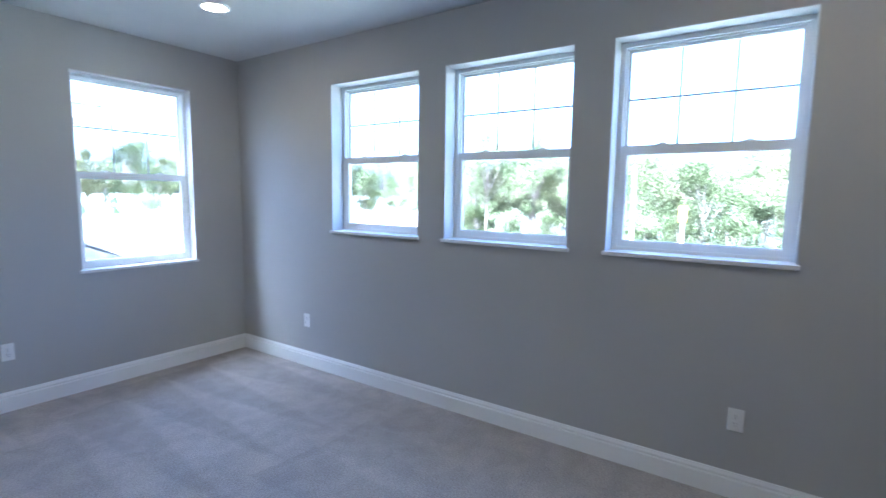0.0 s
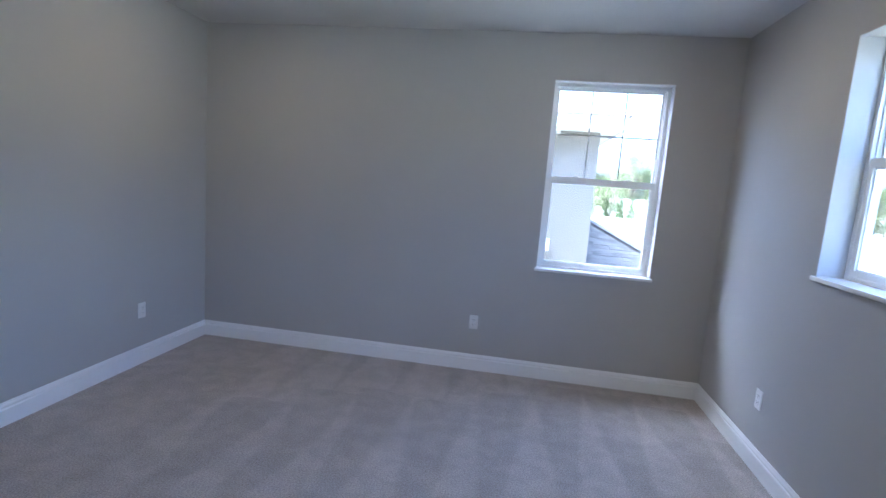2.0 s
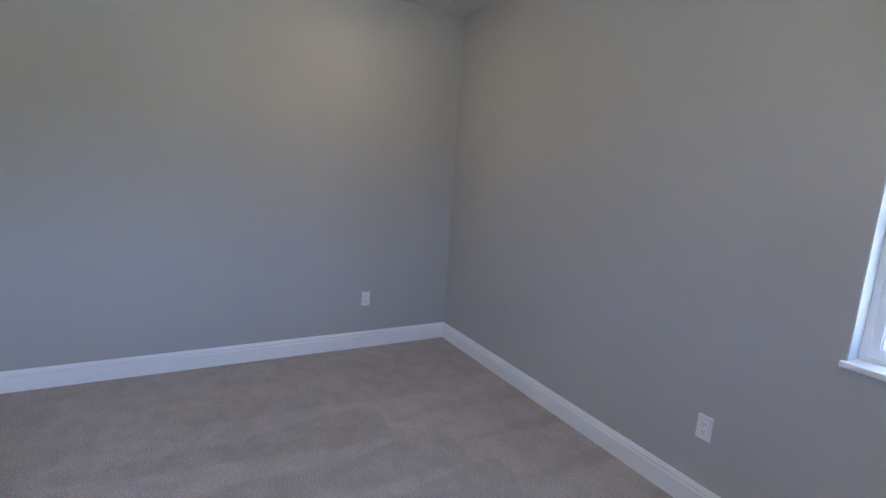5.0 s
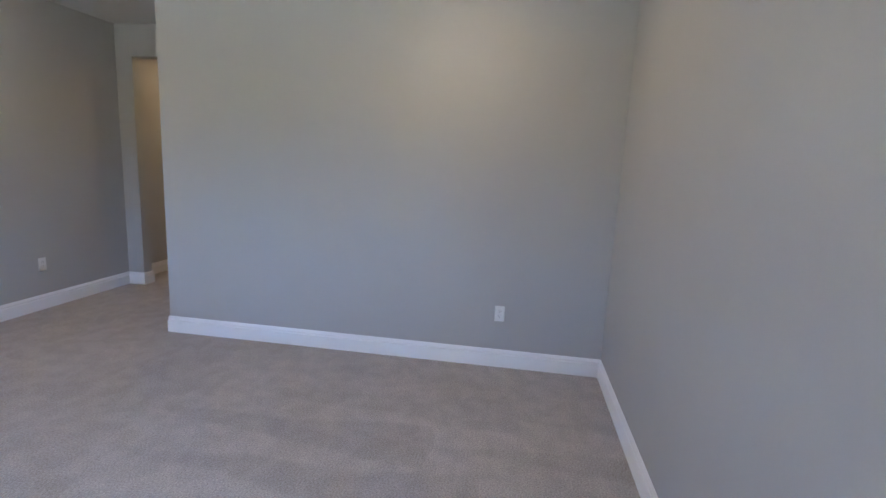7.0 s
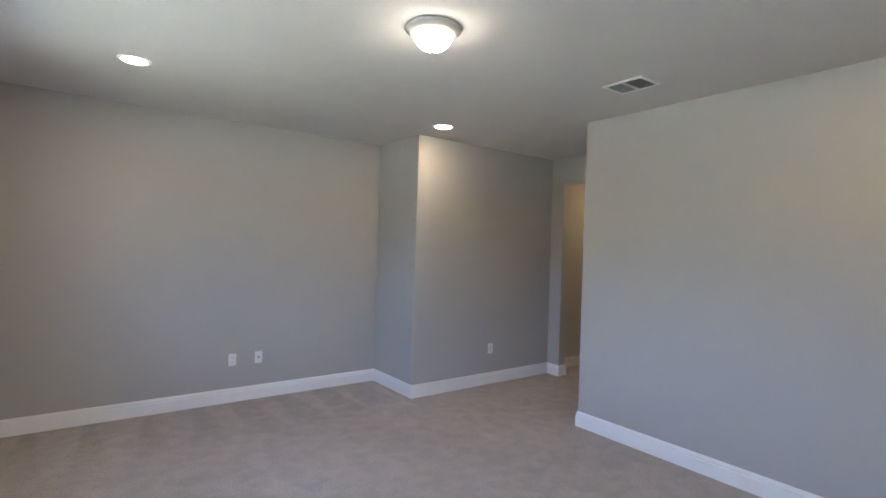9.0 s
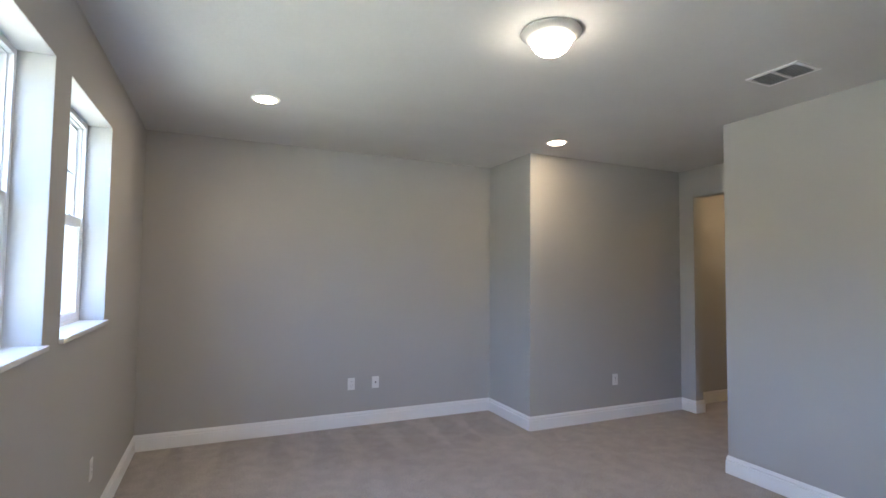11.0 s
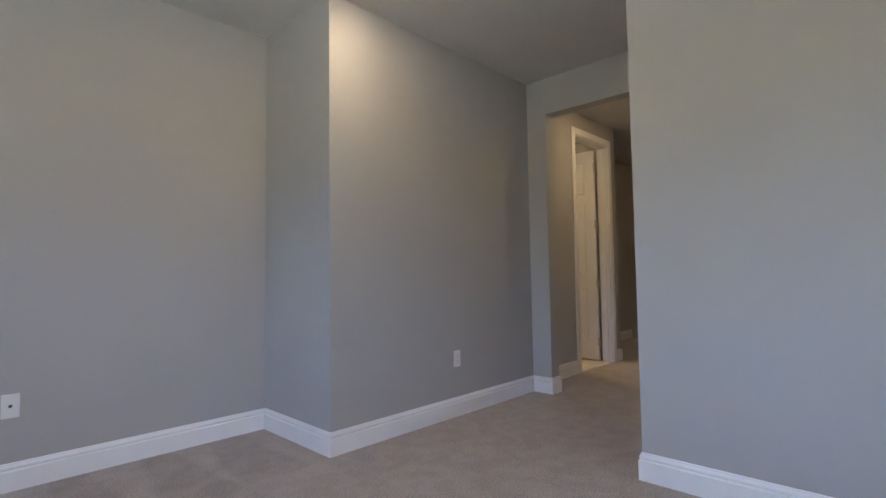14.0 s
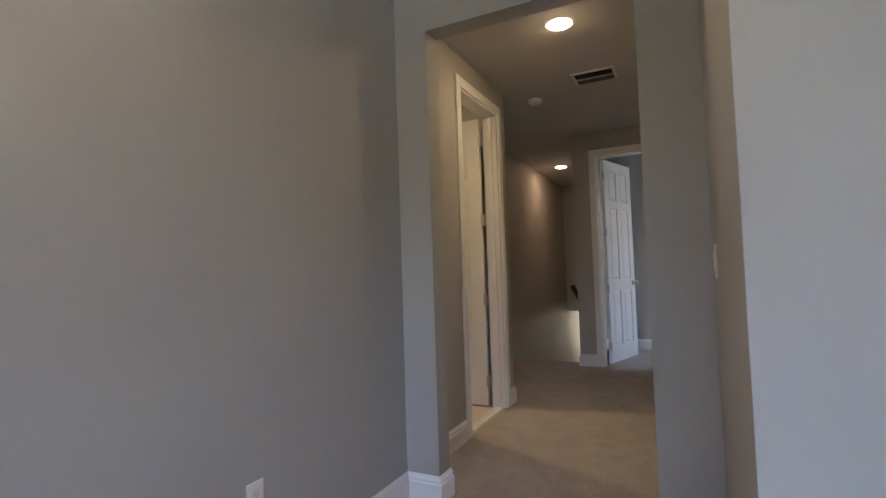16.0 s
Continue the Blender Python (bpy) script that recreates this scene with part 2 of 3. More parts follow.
def wall_mesh(axis, c0, c1, u0, u1, z0, z1, holes=()):
    """A wall with through openings; axis 'x' runs along x between y=c0 and c1, axis 'y' the other way."""
    us = sorted({u0, u1, *(h[0] for h in holes), *(h[1] for h in holes)})
    zs = sorted({z0, z1, *(h[2] for h in holes), *(h[3] for h in holes)})
    us, zs = [u for u in us if u0 <= u <= u1], [z for z in zs if z0 <= z <= z1]
    bm = bmesh.new()

    def solid(i, k):
        if not (0 <= i < len(us) - 1 and 0 <= k < len(zs) - 1):
            return False
        u, z = (us[i] + us[i + 1]) / 2, (zs[k] + zs[k + 1]) / 2
        return not any(h[0] < u < h[1] and h[2] < z < h[3] for h in holes)

    def quad(pts):
        bm.faces.new([bm.verts.new((u, c, z) if axis == "x" else (c, u, z)) for u, c, z in pts])

    for i in range(len(us) - 1):
        for k in range(len(zs) - 1):
            if not solid(i, k):
                continue
            a, b, p, q = us[i], us[i + 1], zs[k], zs[k + 1]
            quad(((a, c0, p), (b, c0, p), (b, c0, q), (a, c0, q)))
            quad(((a, c1, p), (a, c1, q), (b, c1, q), (b, c1, p)))
            if not solid(i - 1, k):
                quad(((a, c0, p), (a, c0, q), (a, c1, q), (a, c1, p)))
            if not solid(i + 1, k):
                quad(((b, c0, p), (b, c1, p), (b, c1, q), (b, c0, q)))
            if not solid(i, k - 1):
                quad(((a, c0, p), (a, c1, p), (b, c1, p), (b, c0, p)))
            if not solid(i, k + 1):
                quad(((a, c0, q), (b, c0, q), (b, c1, q), (a, c1, q)))
    bmesh.ops.remove_doubles(bm, verts=bm.verts[:], dist=1e-5)
    return bm


BASE_PROFILE = ((0.0, 0.0), (0.016, 0.0), (0.016, 0.094), (0.0145, 0.098), (0.0085, 0.101), (0.0085, 0.106), (0.0125, 0.109), (0.0125, 0.116), (0.0095, 0.122), (0.006, 0.128), (0.006, 0.133), (0.003, 0.136), (0.0, 0.136))


def run_profile(points, profile):
    """Sweeps a profile (out from the wall, up) along a line in plan with mitred corners; the room lies on its left."""
    bm = bmesh.new()
    pts = [Vector(p) for p in points]
    dirs = [(b - a).normalized() for a, b in zip(pts, pts[1:])]
    rows = []
    for i, p in enumerate(pts):
        d0, d1 = dirs[max(i - 1, 0)], dirs[min(i, len(dirs) - 1)]
        n0, n1 = Vector((-d0.y, d0.x)), Vector((-d1.y, d1.x))
        miter = (n0 + n1) / (1 + n0.dot(n1))
        rows.append([bm.verts.new((p.x + miter.x * o, p.y + miter.y * o, z)) for o, z in profile])
    k = len(profile)
    for a, b in zip(rows, rows[1:]):
        for j in range(k):
            bm.faces.new((a[j], a[(j + 1) % k], b[(j + 1) % k], b[j]))
    for r in (rows[0], rows[-1]):
        bm.faces.new(r)
    return bm


# ---- plan ----
H = 2.74            # ceiling
XW, YS = -4.277, -5.715
XJ, YJ = -3.415, -4.913   # the jog beside the passage
YP = -3.470         # passage, north side
XP = -5.495         # wall with the opening to the hall
YH = -4.985         # hall, south side
XC, YC = -7.44, -5.69     # hall widens towards the stairs
XE = -9.40          # edge of the stairs
XD = -9.20          # wall with the far door
EAST = ((-2.145, -1.255), (-3.262, -2.368), (-4.375, -3.483))
EZ = (1.225, 2.392)
NORTH = ((-1.345, -0.462),)
NZ = (0.925, 2.395)

# floor
bm = bmesh.new()
for x0, x1, y0, y1 in ((XW, 0, YJ, 0), (XJ, 0, YS, YJ), (XP, XW, YJ, YP), (XP - 0.12, XP, -4.727, -3.712), (XD - 0.06, XP - 0.12, YH, -2.9), (XD - 0.06, XC, YC, YH), (-10.6, XD - 0.06, -4.63, -1.5)):
    add_box(bm, x0, x1, y0, y1, -0.12, 0)
add_box(bm, XE, XD - 0.06, YC, -4.755, -0.12, 0)
structure("floor", bm, M_CARPET, "beige-grey cut-pile carpet with brushed vacuum streaks", "carpet")
structure("floor_bathroom", box(-8.4, -5.9, -7.2, YH, -0.12, -0.003), M_TILE, "cream tiled bathroom floor behind the open door", "floor")

# ceiling
structure("ceiling", box(-17.1, 0.22, -7.3, 0.22, H, H + 0.16), M_CEIL, "flat off-white ceiling with a fine knockdown texture", "ceiling")

# walls
T = 0.12
structure("wall_east", wall_mesh("y", 0, 0.22, YS - T, 0.22, -0.12, H, [(a, b, EZ[0] - 0.0245, EZ[1]) for a, b in EAST]), M_WALL, "greige painted wall with three sash windows", "wall")
structure("wall_north", wall_mesh("x", 0, 0.22, XW - T, 0, -0.12, H, [(a, b, NZ[0] - 0.0245, NZ[1]) for a, b in NORTH]), M_WALL, "greige painted wall with one tall sash window", "wall")
structure("wall_west", wall_mesh("y", XW - T, XW, YP, 0, -0.12, H), M_WALL, "plain greige painted wall ending at the passage", "wall")
structure("wall_south", wall_mesh("x", YS - T, YS, XJ - T, 0, -0.12, H), M_WALL, "plain greige painted wall with two low outlets", "wall")
structure("wall_jog", wall_mesh("y", XJ - T, XJ, YS, YJ - T, -0.12, H), M_WALL, "short greige return wall beside the passage", "wall")
structure("wall_passage_south", wall_mesh("x", YJ - T, YJ, XP, XJ, -0.12, H), M_WALL, "greige passage wall under a recessed light", "wall")
structure("wall_passage_north", wall_mesh("x", YP, YP + T, XP, XW - T, -0.12, H), M_WALL, "greige passage wall with a light switch", "wall")
structure("wall_opening", wall_mesh("y", XP - T, XP, -5.1, -2.9, -0.12, H, [(-4.727, -3.712, -0.12, 2.421)]), M_WALL, "greige wall with a square drywall opening to the hall", "wall")
D1A, D1B, D1Z = -7.235, -6.465, 2.50
structure("wall_hall_south", wall_mesh("x", YH - T, YH, XC, XP - T, -0.12, H, [(D1A, D1B, -0.12, D1Z)]), M_WALL, "greige hall wall with a cased doorway", "wall")
structure("wall_hall_corner", wall_mesh("y", XC, XC + T, YC - T, YH - T, -0.12, H), M_WALL, "greige wall corner beside the stairs", "wall")
structure("wall_stair_south", wall_mesh("x", YC - T, YC, -17.1, XC, -3.0, H), M_WALL, "greige stairwell wall going down", "wall")
structure("wall_hall_north", wall_mesh("x", -2.9, -2.9 + T, XD, XP - T, -0.12, H), M_WALL, "plain hall wall", "wall")
D2A, D2B, D2Z = -4.495, -3.70, 2.46
structure("wall_far_door", wall_mesh("y", XD - T, XD, -4.755, -2.9, -0.12, H, [(D2A, D2B, -0.12, D2Z)]), M_WALL, "greige wall with a cased doorway at the hall end", "wall")
structure("wall_stair_north", wall_mesh("x", -4.755, -4.635, -17.1, XD - T, -3.0, H), M_WALL, "wall between the stairwell and the far room", "wall")
structure("wall_stair_end", wall_mesh("y", -12.92, -12.8, YC, -4.755, 0.32, H), M_WALL, "upper wall over the foot of the stairs", "wall")
structure("wall_lower_end", wall_mesh("y", -17.1, -16.98, YC, -4.755, -3.0, H), M_WALL, "wall of the lower storey", "wall")
structure("wall_far_room_west", wall_mesh("y", -10.72, -10.6, -4.635, -1.4, -0.12, H), M_WALL, "plain wall of the far room", "wall")
structure("wall_far_room_north", wall_mesh("x", -1.5, -1.38, -10.6, XD, -0.12, H, [(-10.5, -9.45, 0.6, 2.4)]), M_WALL, "far room wall with a window opening", "wall")
structure("wall_far_room_east", wall_mesh("y", XD - T, XD, -2.9, -1.5, -0.12, H), M_WALL, "plain wall of the far room", "wall")
structure("wall_bath_west", wall_mesh("y", -8.5, -8.4, -7.2, YC - T, -0.12, H), M_WALL, "plain bathroom wall", "wall")
structure("wall_bath_south", wall_mesh("x", -7.3, -7.2, -8.5, -5.8, -0.12, H), M_WALL, "plain bathroom wall", "wall")
structure("wall_bath_east", wall_mesh("y", -5.9, -5.8, -7.2, YH - T, -0.12, H), M_WALL, "plain bathroom wall", "wall")
structure("floor_lower", box(-17.1, XE, YC, -4.755, -3.1, -3.0), M_CARPET, "carpet of the lower storey at the stair foot", "floor")

# baseboards
for pts in (
    ((0, YS), (0, 0), (XW, 0), (XW, YP), (XP, YP), (XP, -3.712), (XP - T, -3.712), (XP - T, -2.9)),
    ((-6.402, YH), (XP - T, YH), (XP - T, -4.727), (XP, -4.727), (XP, YJ), (XJ, YJ), (XJ, YS), (0, YS)),
    ((XE, YC), (XC, YC), (XC, YH), (-7.303, YH)),
    ((XD, D2A - 0.065), (XD, -4.755), (XE, -4.755)),
    ((-9.7, -1.5), (-10.6, -1.5), (-10.6, -4.635), (-9.35, -4.635)),
):
    structure("baseboard", run_profile(pts, BASE_PROFILE), M_TRIM, "white moulded baseboard along the carpet", "baseboard")


# ---- windows ----
def window(name, m, w, z0, z1, depth, mid, label):
    """Single-hung sash window. Local x runs along the wall, y goes outwards, z up; the origin lies on the inner wall face under the opening's middle."""
    win = thing(name, m, label, "window", kind="structure")
    a, b = -w / 2, w / 2
    sill = box(a - 0.012, b + 0.012, -0.022, -0.0005, z0 - 0.024, z0, 0.004)
    add_box(sill, a + 0.0005, b - 0.0005, -0.004, depth + 0.07, z0 - 0.0235, z0 - 0.0002)
    part("window_sill", sill, M_SILL, win, "white stone window sill")
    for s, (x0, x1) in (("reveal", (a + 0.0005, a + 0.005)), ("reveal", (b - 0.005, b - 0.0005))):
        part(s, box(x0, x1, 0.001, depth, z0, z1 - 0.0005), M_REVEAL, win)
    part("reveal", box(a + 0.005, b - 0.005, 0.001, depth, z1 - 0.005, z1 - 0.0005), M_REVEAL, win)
    f0, f1 = depth, depth + 0.07
    fw, st = 0.030, 0.008
    bm = bmesh.new()
    for x0, x1, q0, q1 in ((a, a + fw, z0, z1), (b - fw, b, z0, z1), (a + fw, b - fw, z1 - fw, z1), (a + fw, b - fw, z0, z0 + 0.018)):
        add_box(bm, x0, x1, f0, f1, q0, q1)
    # stepped stop inside the frame
    for x0, x1, q0, q1 in ((a + fw, a + fw + st, mid, z1 - fw), (b - fw - st, b - fw, mid, z1 - fw), (a + fw + st, b - fw - st, z1 - fw - st, z1 - fw)):
        add_box(bm, x0, x1, f0 + 0.02, f1 - 0.004, q0, q1)
    part("window_frame", bm, M_VINYL, win)
    # upper sash, set back
    ua, ub, uz0, uz1 = a + fw + st, b - fw - st, mid - 0.01, z1 - fw - st
    sw = 0.016
    bm = bmesh.new()
    for x0, x1, q0, q1 in ((ua, ua + sw, uz0, uz1), (ub - sw, ub, uz0, uz1), (ua + sw, ub - sw, uz1 - sw, uz1), (ua + sw, ub - sw, uz0, uz0 + 0.03)):
        add_box(bm, x0, x1, f0 + 0.042, f1 - 0.006, q0, q1)
    upper = part("upper_sash", bm, M_VINYL, win)
    pane = part("pane", box(ua + sw, ub - sw, f0 + 0.050, f0 + 0.054, uz0 + 0.03, uz1 - sw), M_GLASS, upper, "clear glass pane")
    pane.visible_shadow = False
    gw = ub - ua - 2 * sw
    for i in (1, 2):
        x = ua + sw + gw * i / 3
        part("grille_bar", box(x - 0.0055, x + 0.0055, f0 + 0.044, f0 + 0.049, uz0 + 0.03, uz1 - sw, 0.001), M_MUNTIN, upper)
    zc = (uz0 + 0.03 + uz1 - sw) / 2
    part("grille_bar", box(ua + sw, ub - sw, f0 + 0.0445, f0 + 0.0485, zc - 0.0055, zc + 0.0055), M_MUNTIN, upper)
    # lower sash, in front
    la, lb, lz0, lz1 = a + fw, b - fw, z0 + 0.018, mid + 0.02
    lw, br = 0.028, 0.034
    bm = bmesh.new()
    for x0, x1, q0, q1 in ((la, la + lw, lz0, lz1), (lb - lw, lb, lz0, lz1), (la + lw, lb - lw, lz1 - 0.045, lz1), (la + lw, lb - lw, lz0, lz0 + br)):
        add_box(bm, x0, x1, f0 + 0.006, f0 + 0.038, q0, q1)
    for x0, x1, q0, q1 in ((la + lw, la + lw + 0.006, lz0 + br, lz1 - 0.045), (lb - lw - 0.006, lb - lw, lz0 + br, lz1 - 0.045), (la + lw + 0.006, lb - lw - 0.006, lz1 - 0.051, lz1 - 0.045), (la + lw + 0.006, lb - lw - 0.006, lz0 + br, lz0 + br + 0.006)):
        add_box(bm, x0, x1, f0 + 0.016, f0 + 0.032, q0, q1)
    lower = part("lower_sash", bm, M_VINYL, win)
    pane = part("pane", box(la + lw, lb - lw, f0 + 0.022, f0 + 0.026, lz0 + br, lz1 - 0.045), M_GLASS, lower, "clear glass pane")
    pane.visible_shadow = False
    for x in (a + w * 0.27, b - w * 0.27):
        bm = box(x - 0.03, x + 0.03, f0 + 0.010, f0 + 0.034, lz1, lz1 + 0.007, 0.002)
        add_box(bm, x - 0.008, x + 0.02, f0 + 0.012, f0 + 0.028, lz1 + 0.007, lz1 + 0.014)
        part("sash_lock", bm, M_VINYL, lower, "small white sash lock")
    return win


for i, (y0, y1) in enumerate(EAST):
    window(f"window_{i + 2}", pose(0, (y0 + y1) / 2, 0, 0, 0, -90), y1 - y0, *EZ, 0.125, 1.80, "white vinyl sash window with grille bars in a deep reveal")
window("window_1", pose(sum(NORTH[0]) / 2, 0, 0), NORTH[0][1] - NORTH[0][0], *NZ, 0.085, 1.645, "tall white vinyl sash window facing the neighbouring house")


# ---- doors ----
def casing(name, m, w, h, label):
    """Flat moulded casing and jamb lining of a doorway. Local x along the wall, y into the wall, origin at the doorway's foot."""
    d = thing(name, m, label, "door frame", kind="structure")
    for s in (-1, 1):
        x0, x1 = sorted((s * (w / 2 - 0.004), s * (w / 2 + 0.066)))
        part("casing", box(x0, x1, -0.018, 0, 0, h + 0.07, 0.005), M_TRIM, d)
        x0, x1 = sorted((s * (w / 2 - 0.018), s * (w / 2 - 0.0005)))
        part("jamb", box(x0, x1, 0.0005, T, 0, h - 0.0005), M_TRIM, d)
        x0, x1 = sorted((s * (w / 2 - 0.030), s * (w / 2 - 0.018)))
        part("door_stop", box(x0, x1, 0.04, 0.075, 0, h - 0.018), M_TRIM, d)
    part("casing", box(-w / 2 + 0.004, w / 2 - 0.004, -0.017, 0, h - 0.004, h + 0.0695, 0.004), M_TRIM, d)
    part("jamb", box(-w / 2 + 0.018, w / 2 - 0.018, 0.0005, T, h - 0.018, h - 0.0005), M_TRIM, d)
    return d


def panel_door(name, m, w, h, label, side=1):
    """Six-panel door leaf. Origin at the hinge foot, local x along the leaf, faces at y = 0 and -0.035."""
    d = thing(name, m, label, "door", kind="structure")
    core = box(0.002, w, -0.024, -0.011, 0.012, h)
    part("core", core, M_DOOR, d)
    st, mu = 0.115, 0.10
    rows = ((0.012, 0.20), (0.86, 0.99), (1.86, 1.95), (h - 0.12, h))
    cols = ((0.002, st), (w / 2 - mu / 2, w / 2 + mu / 2), (w - st, w))
    for y0, y1 in ((-0.011, 0), (-0.035, -0.024)):
        bm = bmesh.new()
        for x0, x1 in cols:
            add_box(bm, x0, x1, y0, y1, 0.012, h)
        for z0, z1 in rows:
            for (p, q), (r, s) in zip(cols, cols[1:]):
                add_box(bm, q, r, y0, y1, z0, z1)
        part("stiles_and_rails", bm, M_DOOR, d)
        for (p, z0), (z1, q) in zip(rows, rows[1:]):
            for (e, x0), (x1, g) in zip(cols, cols[1:]):
                bm = bmesh.new()
                i, yo = 0.032, (-0.002 if y1 == 0 else -0.033)
                yb = -0.011 if y1 == 0 else -0.024
                lo = [bm.verts.new(v) for v in ((x0 + 0.012, yb, z0 + 0.012), (x1 - 0.012, yb, z0 + 0.012), (x1 - 0.012, yb, z1 - 0.012), (x0 + 0.012, yb, z1 - 0.012))]
                hi = [bm.verts.new(v) for v in ((x0 + i, yo, z0 + i), (x1 - i, yo, z0 + i), (x1 - i, yo, z1 - i), (x0 + i, yo, z1 - i))]
                bm.faces.new(hi)
                for k in range(4):
                    bm.faces.new((lo[k], lo[(k + 1) % 4], hi[(k + 1) % 4], hi[k]))
                part("panel", bm, M_DOOR, d)
    for y, s in ((0, 1), (-0.035, -1)):
        bm = lathe(((0.0, 0.0), (0.033, 0.0), (0.033, 0.006), (0.012, 0.010), (0.011, 0.032), (0.024, 0.040), (0.029, 0.052), (0.024, 0.064), (0.0, 0.068)), 24)
        bmesh.ops.transform(bm, matrix=pose(w - 0.065, y, 0.94, -90 * s), verts=bm.verts[:])
        part("knob", bm, M_NICKEL, d, "satin nickel door knob", True)
    for z in (0.22, 0.22 + (h - 0.42) / 3, 0.22 + 2 * (h - 0.42) / 3, h - 0.2):
        y0, y1 = (-0.003, 0.002) if side > 0 else (-0.037, -0.032)
        bm = box(-0.040, 0.012, y0, y1, z - 0.048, z + 0.048, 0.002)
        k = lathe(((0.0, -0.05), (0.007, -0.05), (0.007, 0.05), (0.0, 0.05)), 12)
        bmesh.ops.transform(k, matrix=pose(-0.012, y1 + 0.004 if side > 0 else y0 - 0.004, z), verts=k.verts[:])
        tmp = bpy.data.meshes.new("knuckle")
        k.to_mesh(tmp)
        k.free()
        bm.from_mesh(tmp)
        bpy.data.meshes.remove(tmp)
        part("hinge", bm, M_NICKEL, d, "satin nickel hinge")
    return d


casing("door_1", pose((D1A + D1B) / 2, YH, 0, 0, 0, 180), D1B - D1A, D1Z, "white moulded casing round the bathroom doorway")
panel_door("door_leaf_1", pose(D1A + 0.038, YH - T - 0.03, 0, 0, 0, -90), 0.74, D1Z - 0.022, "white six-panel bathroom door standing open", 1)
structure("threshold", box(D1A, D1B, YH - 0.10, YH - 0.02, -0.004, 0.008, 0.003), M_SILL, "pale stone threshold under the bathroom door", "threshold")
casing("door_2", pose(XD, (D2A + D2B) / 2, 0, 0, 0, 90), D2B - D2A, D2Z, "white casing round the far doorway")
panel_door("door_leaf_2", pose(XD - T - 0.04, D2A + 0.04, 0, 0, 0, 163), 0.76, D2Z - 0.022, "white six-panel door standing open at the hall end", -1)


# ---- small wall and ceiling fixtures ----
def outlet(m, label, coax=False, group="low wall outlets"):
    o = thing("outlet", m, label, "outlet", group)
    part("cover_plate", box(-0.036, 0.036, -0.006, 0, -0.059, 0.059, 0.0025), M_PLATE, o)
    if coax:
        bm = lathe(((0.0, 0.012), (0.003, 0.012), (0.0045, 0.010), (0.0045, 0.002), (0.008, 0.002), (0.008, 0.0)), 16)
        bmesh.ops.transform(bm, matrix=pose(0, -0.006, 0, 90), verts=bm.verts[:])
        part("cable_socket", bm, M_SLOT, o)
    else:
        for z in (-0.0195, 0.0195):
            r = part("receptacle", box(-0.0165, 0.0165, -0.009, -0.005, z - 0.0145, z + 0.0145, 0.002), M_PLATE, o)
            for x, h in ((-0.0065, 0.0045), (0.0065, 0.0035)):
                part("slot", box(x - 0.001, x + 0.001, -0.0096, -0.0088, z + 0.003 - h, z + 0.003 + h), M_SLOT, r)
            part("slot", box(-0.0022, 0.0022, -0.0096, -0.0088, z - 0.0105, z - 0.0065), M_SLOT, r)
    for z in ((-0.042, 0.042) if coax else (0.0,)):
        bm = lathe(((0.0, 0.0015), (0.0028, 0.001), (0.0032, 0.0)), 10)
        bmesh.ops.transform(bm, matrix=pose(0, -0.0058, z, 90), verts=bm.verts[:])
        part("screw", bm, M_PLATE, o)
    return o


OZ = 0.414
# a plate looks along its local -y
outlet(pose(-1.808, 0, OZ), "white duplex outlet low on the window wall")
outlet(pose(0, -0.926, OZ, 0, 0, -90), "white duplex outlet low beside the corner")
outlet(pose(0, -4.184, OZ, 0, 0, -90), "white duplex outlet low under the window")
outlet(pose(XW, -0.756, OZ, 0, 0, 90), "white duplex outlet low on the plain wall")
outlet(pose(-1.841, YS, OZ, 0, 0, 180), "white duplex outlet beside the cable plate")
outlet(pose(-2.09, YS, OZ, 0, 0, 180), "white cable wall plate beside the outlet", True)
outlet(pose(-4.498, YJ, OZ, 0, 0, 180), "white duplex outlet low in the passage")
sw = thing("light_switch", pose(-5.2, YP, 1.17), "white rocker light switch on the passage wall", "light switch")
part("cover_plate", box(-0.036, 0.036, -0.006, 0, -0.059, 0.059, 0.0025), M_PLATE, sw)
for x in (0.0,):
    part("rocker", box(x - 0.0165, x + 0.0165, -0.0105, -0.005, -0.033, 0.033, 0.002), M_PLATE, sw)


def can_light(x, y, m, group, drop=0.015):
    c = thing("recessed_light", pose(x, y, H), "lit white recessed ceiling light", "ceiling light", group)
    part("trim_ring", lathe(((0.072, -0.001), (0.074, -0.006), (0.086, -0.007), (0.097, -0.0035), (0.098, 0.0), (0.072, 0.0)), 48), M_PLATE, c, "", True)
    part("lens", lathe(((0.0, -drop), (0.04, -drop * 0.9), (0.06, -drop * 0.68), (0.072, -0.005), (0.072, -0.0008), (0.0, -0.0008)), 48), m, c, "glowing frosted lens", True)
    return c


for x, y in ((-0.88, -1.115), (-0.88, -4.465), (-3.41, -4.485), (-3.41, -1.115)):
    can_light(x, y, M_CAN, "room downlights")
can_light(-6.41, -4.228, M_HALLCAN, "hall downlights", 0.022)
can_light(-10.95, -5.28, M_STAIRCAN, "hall downlights", 0.02)
can_light(-7.0, -6.2, M_BATHCAN, "hall downlights")

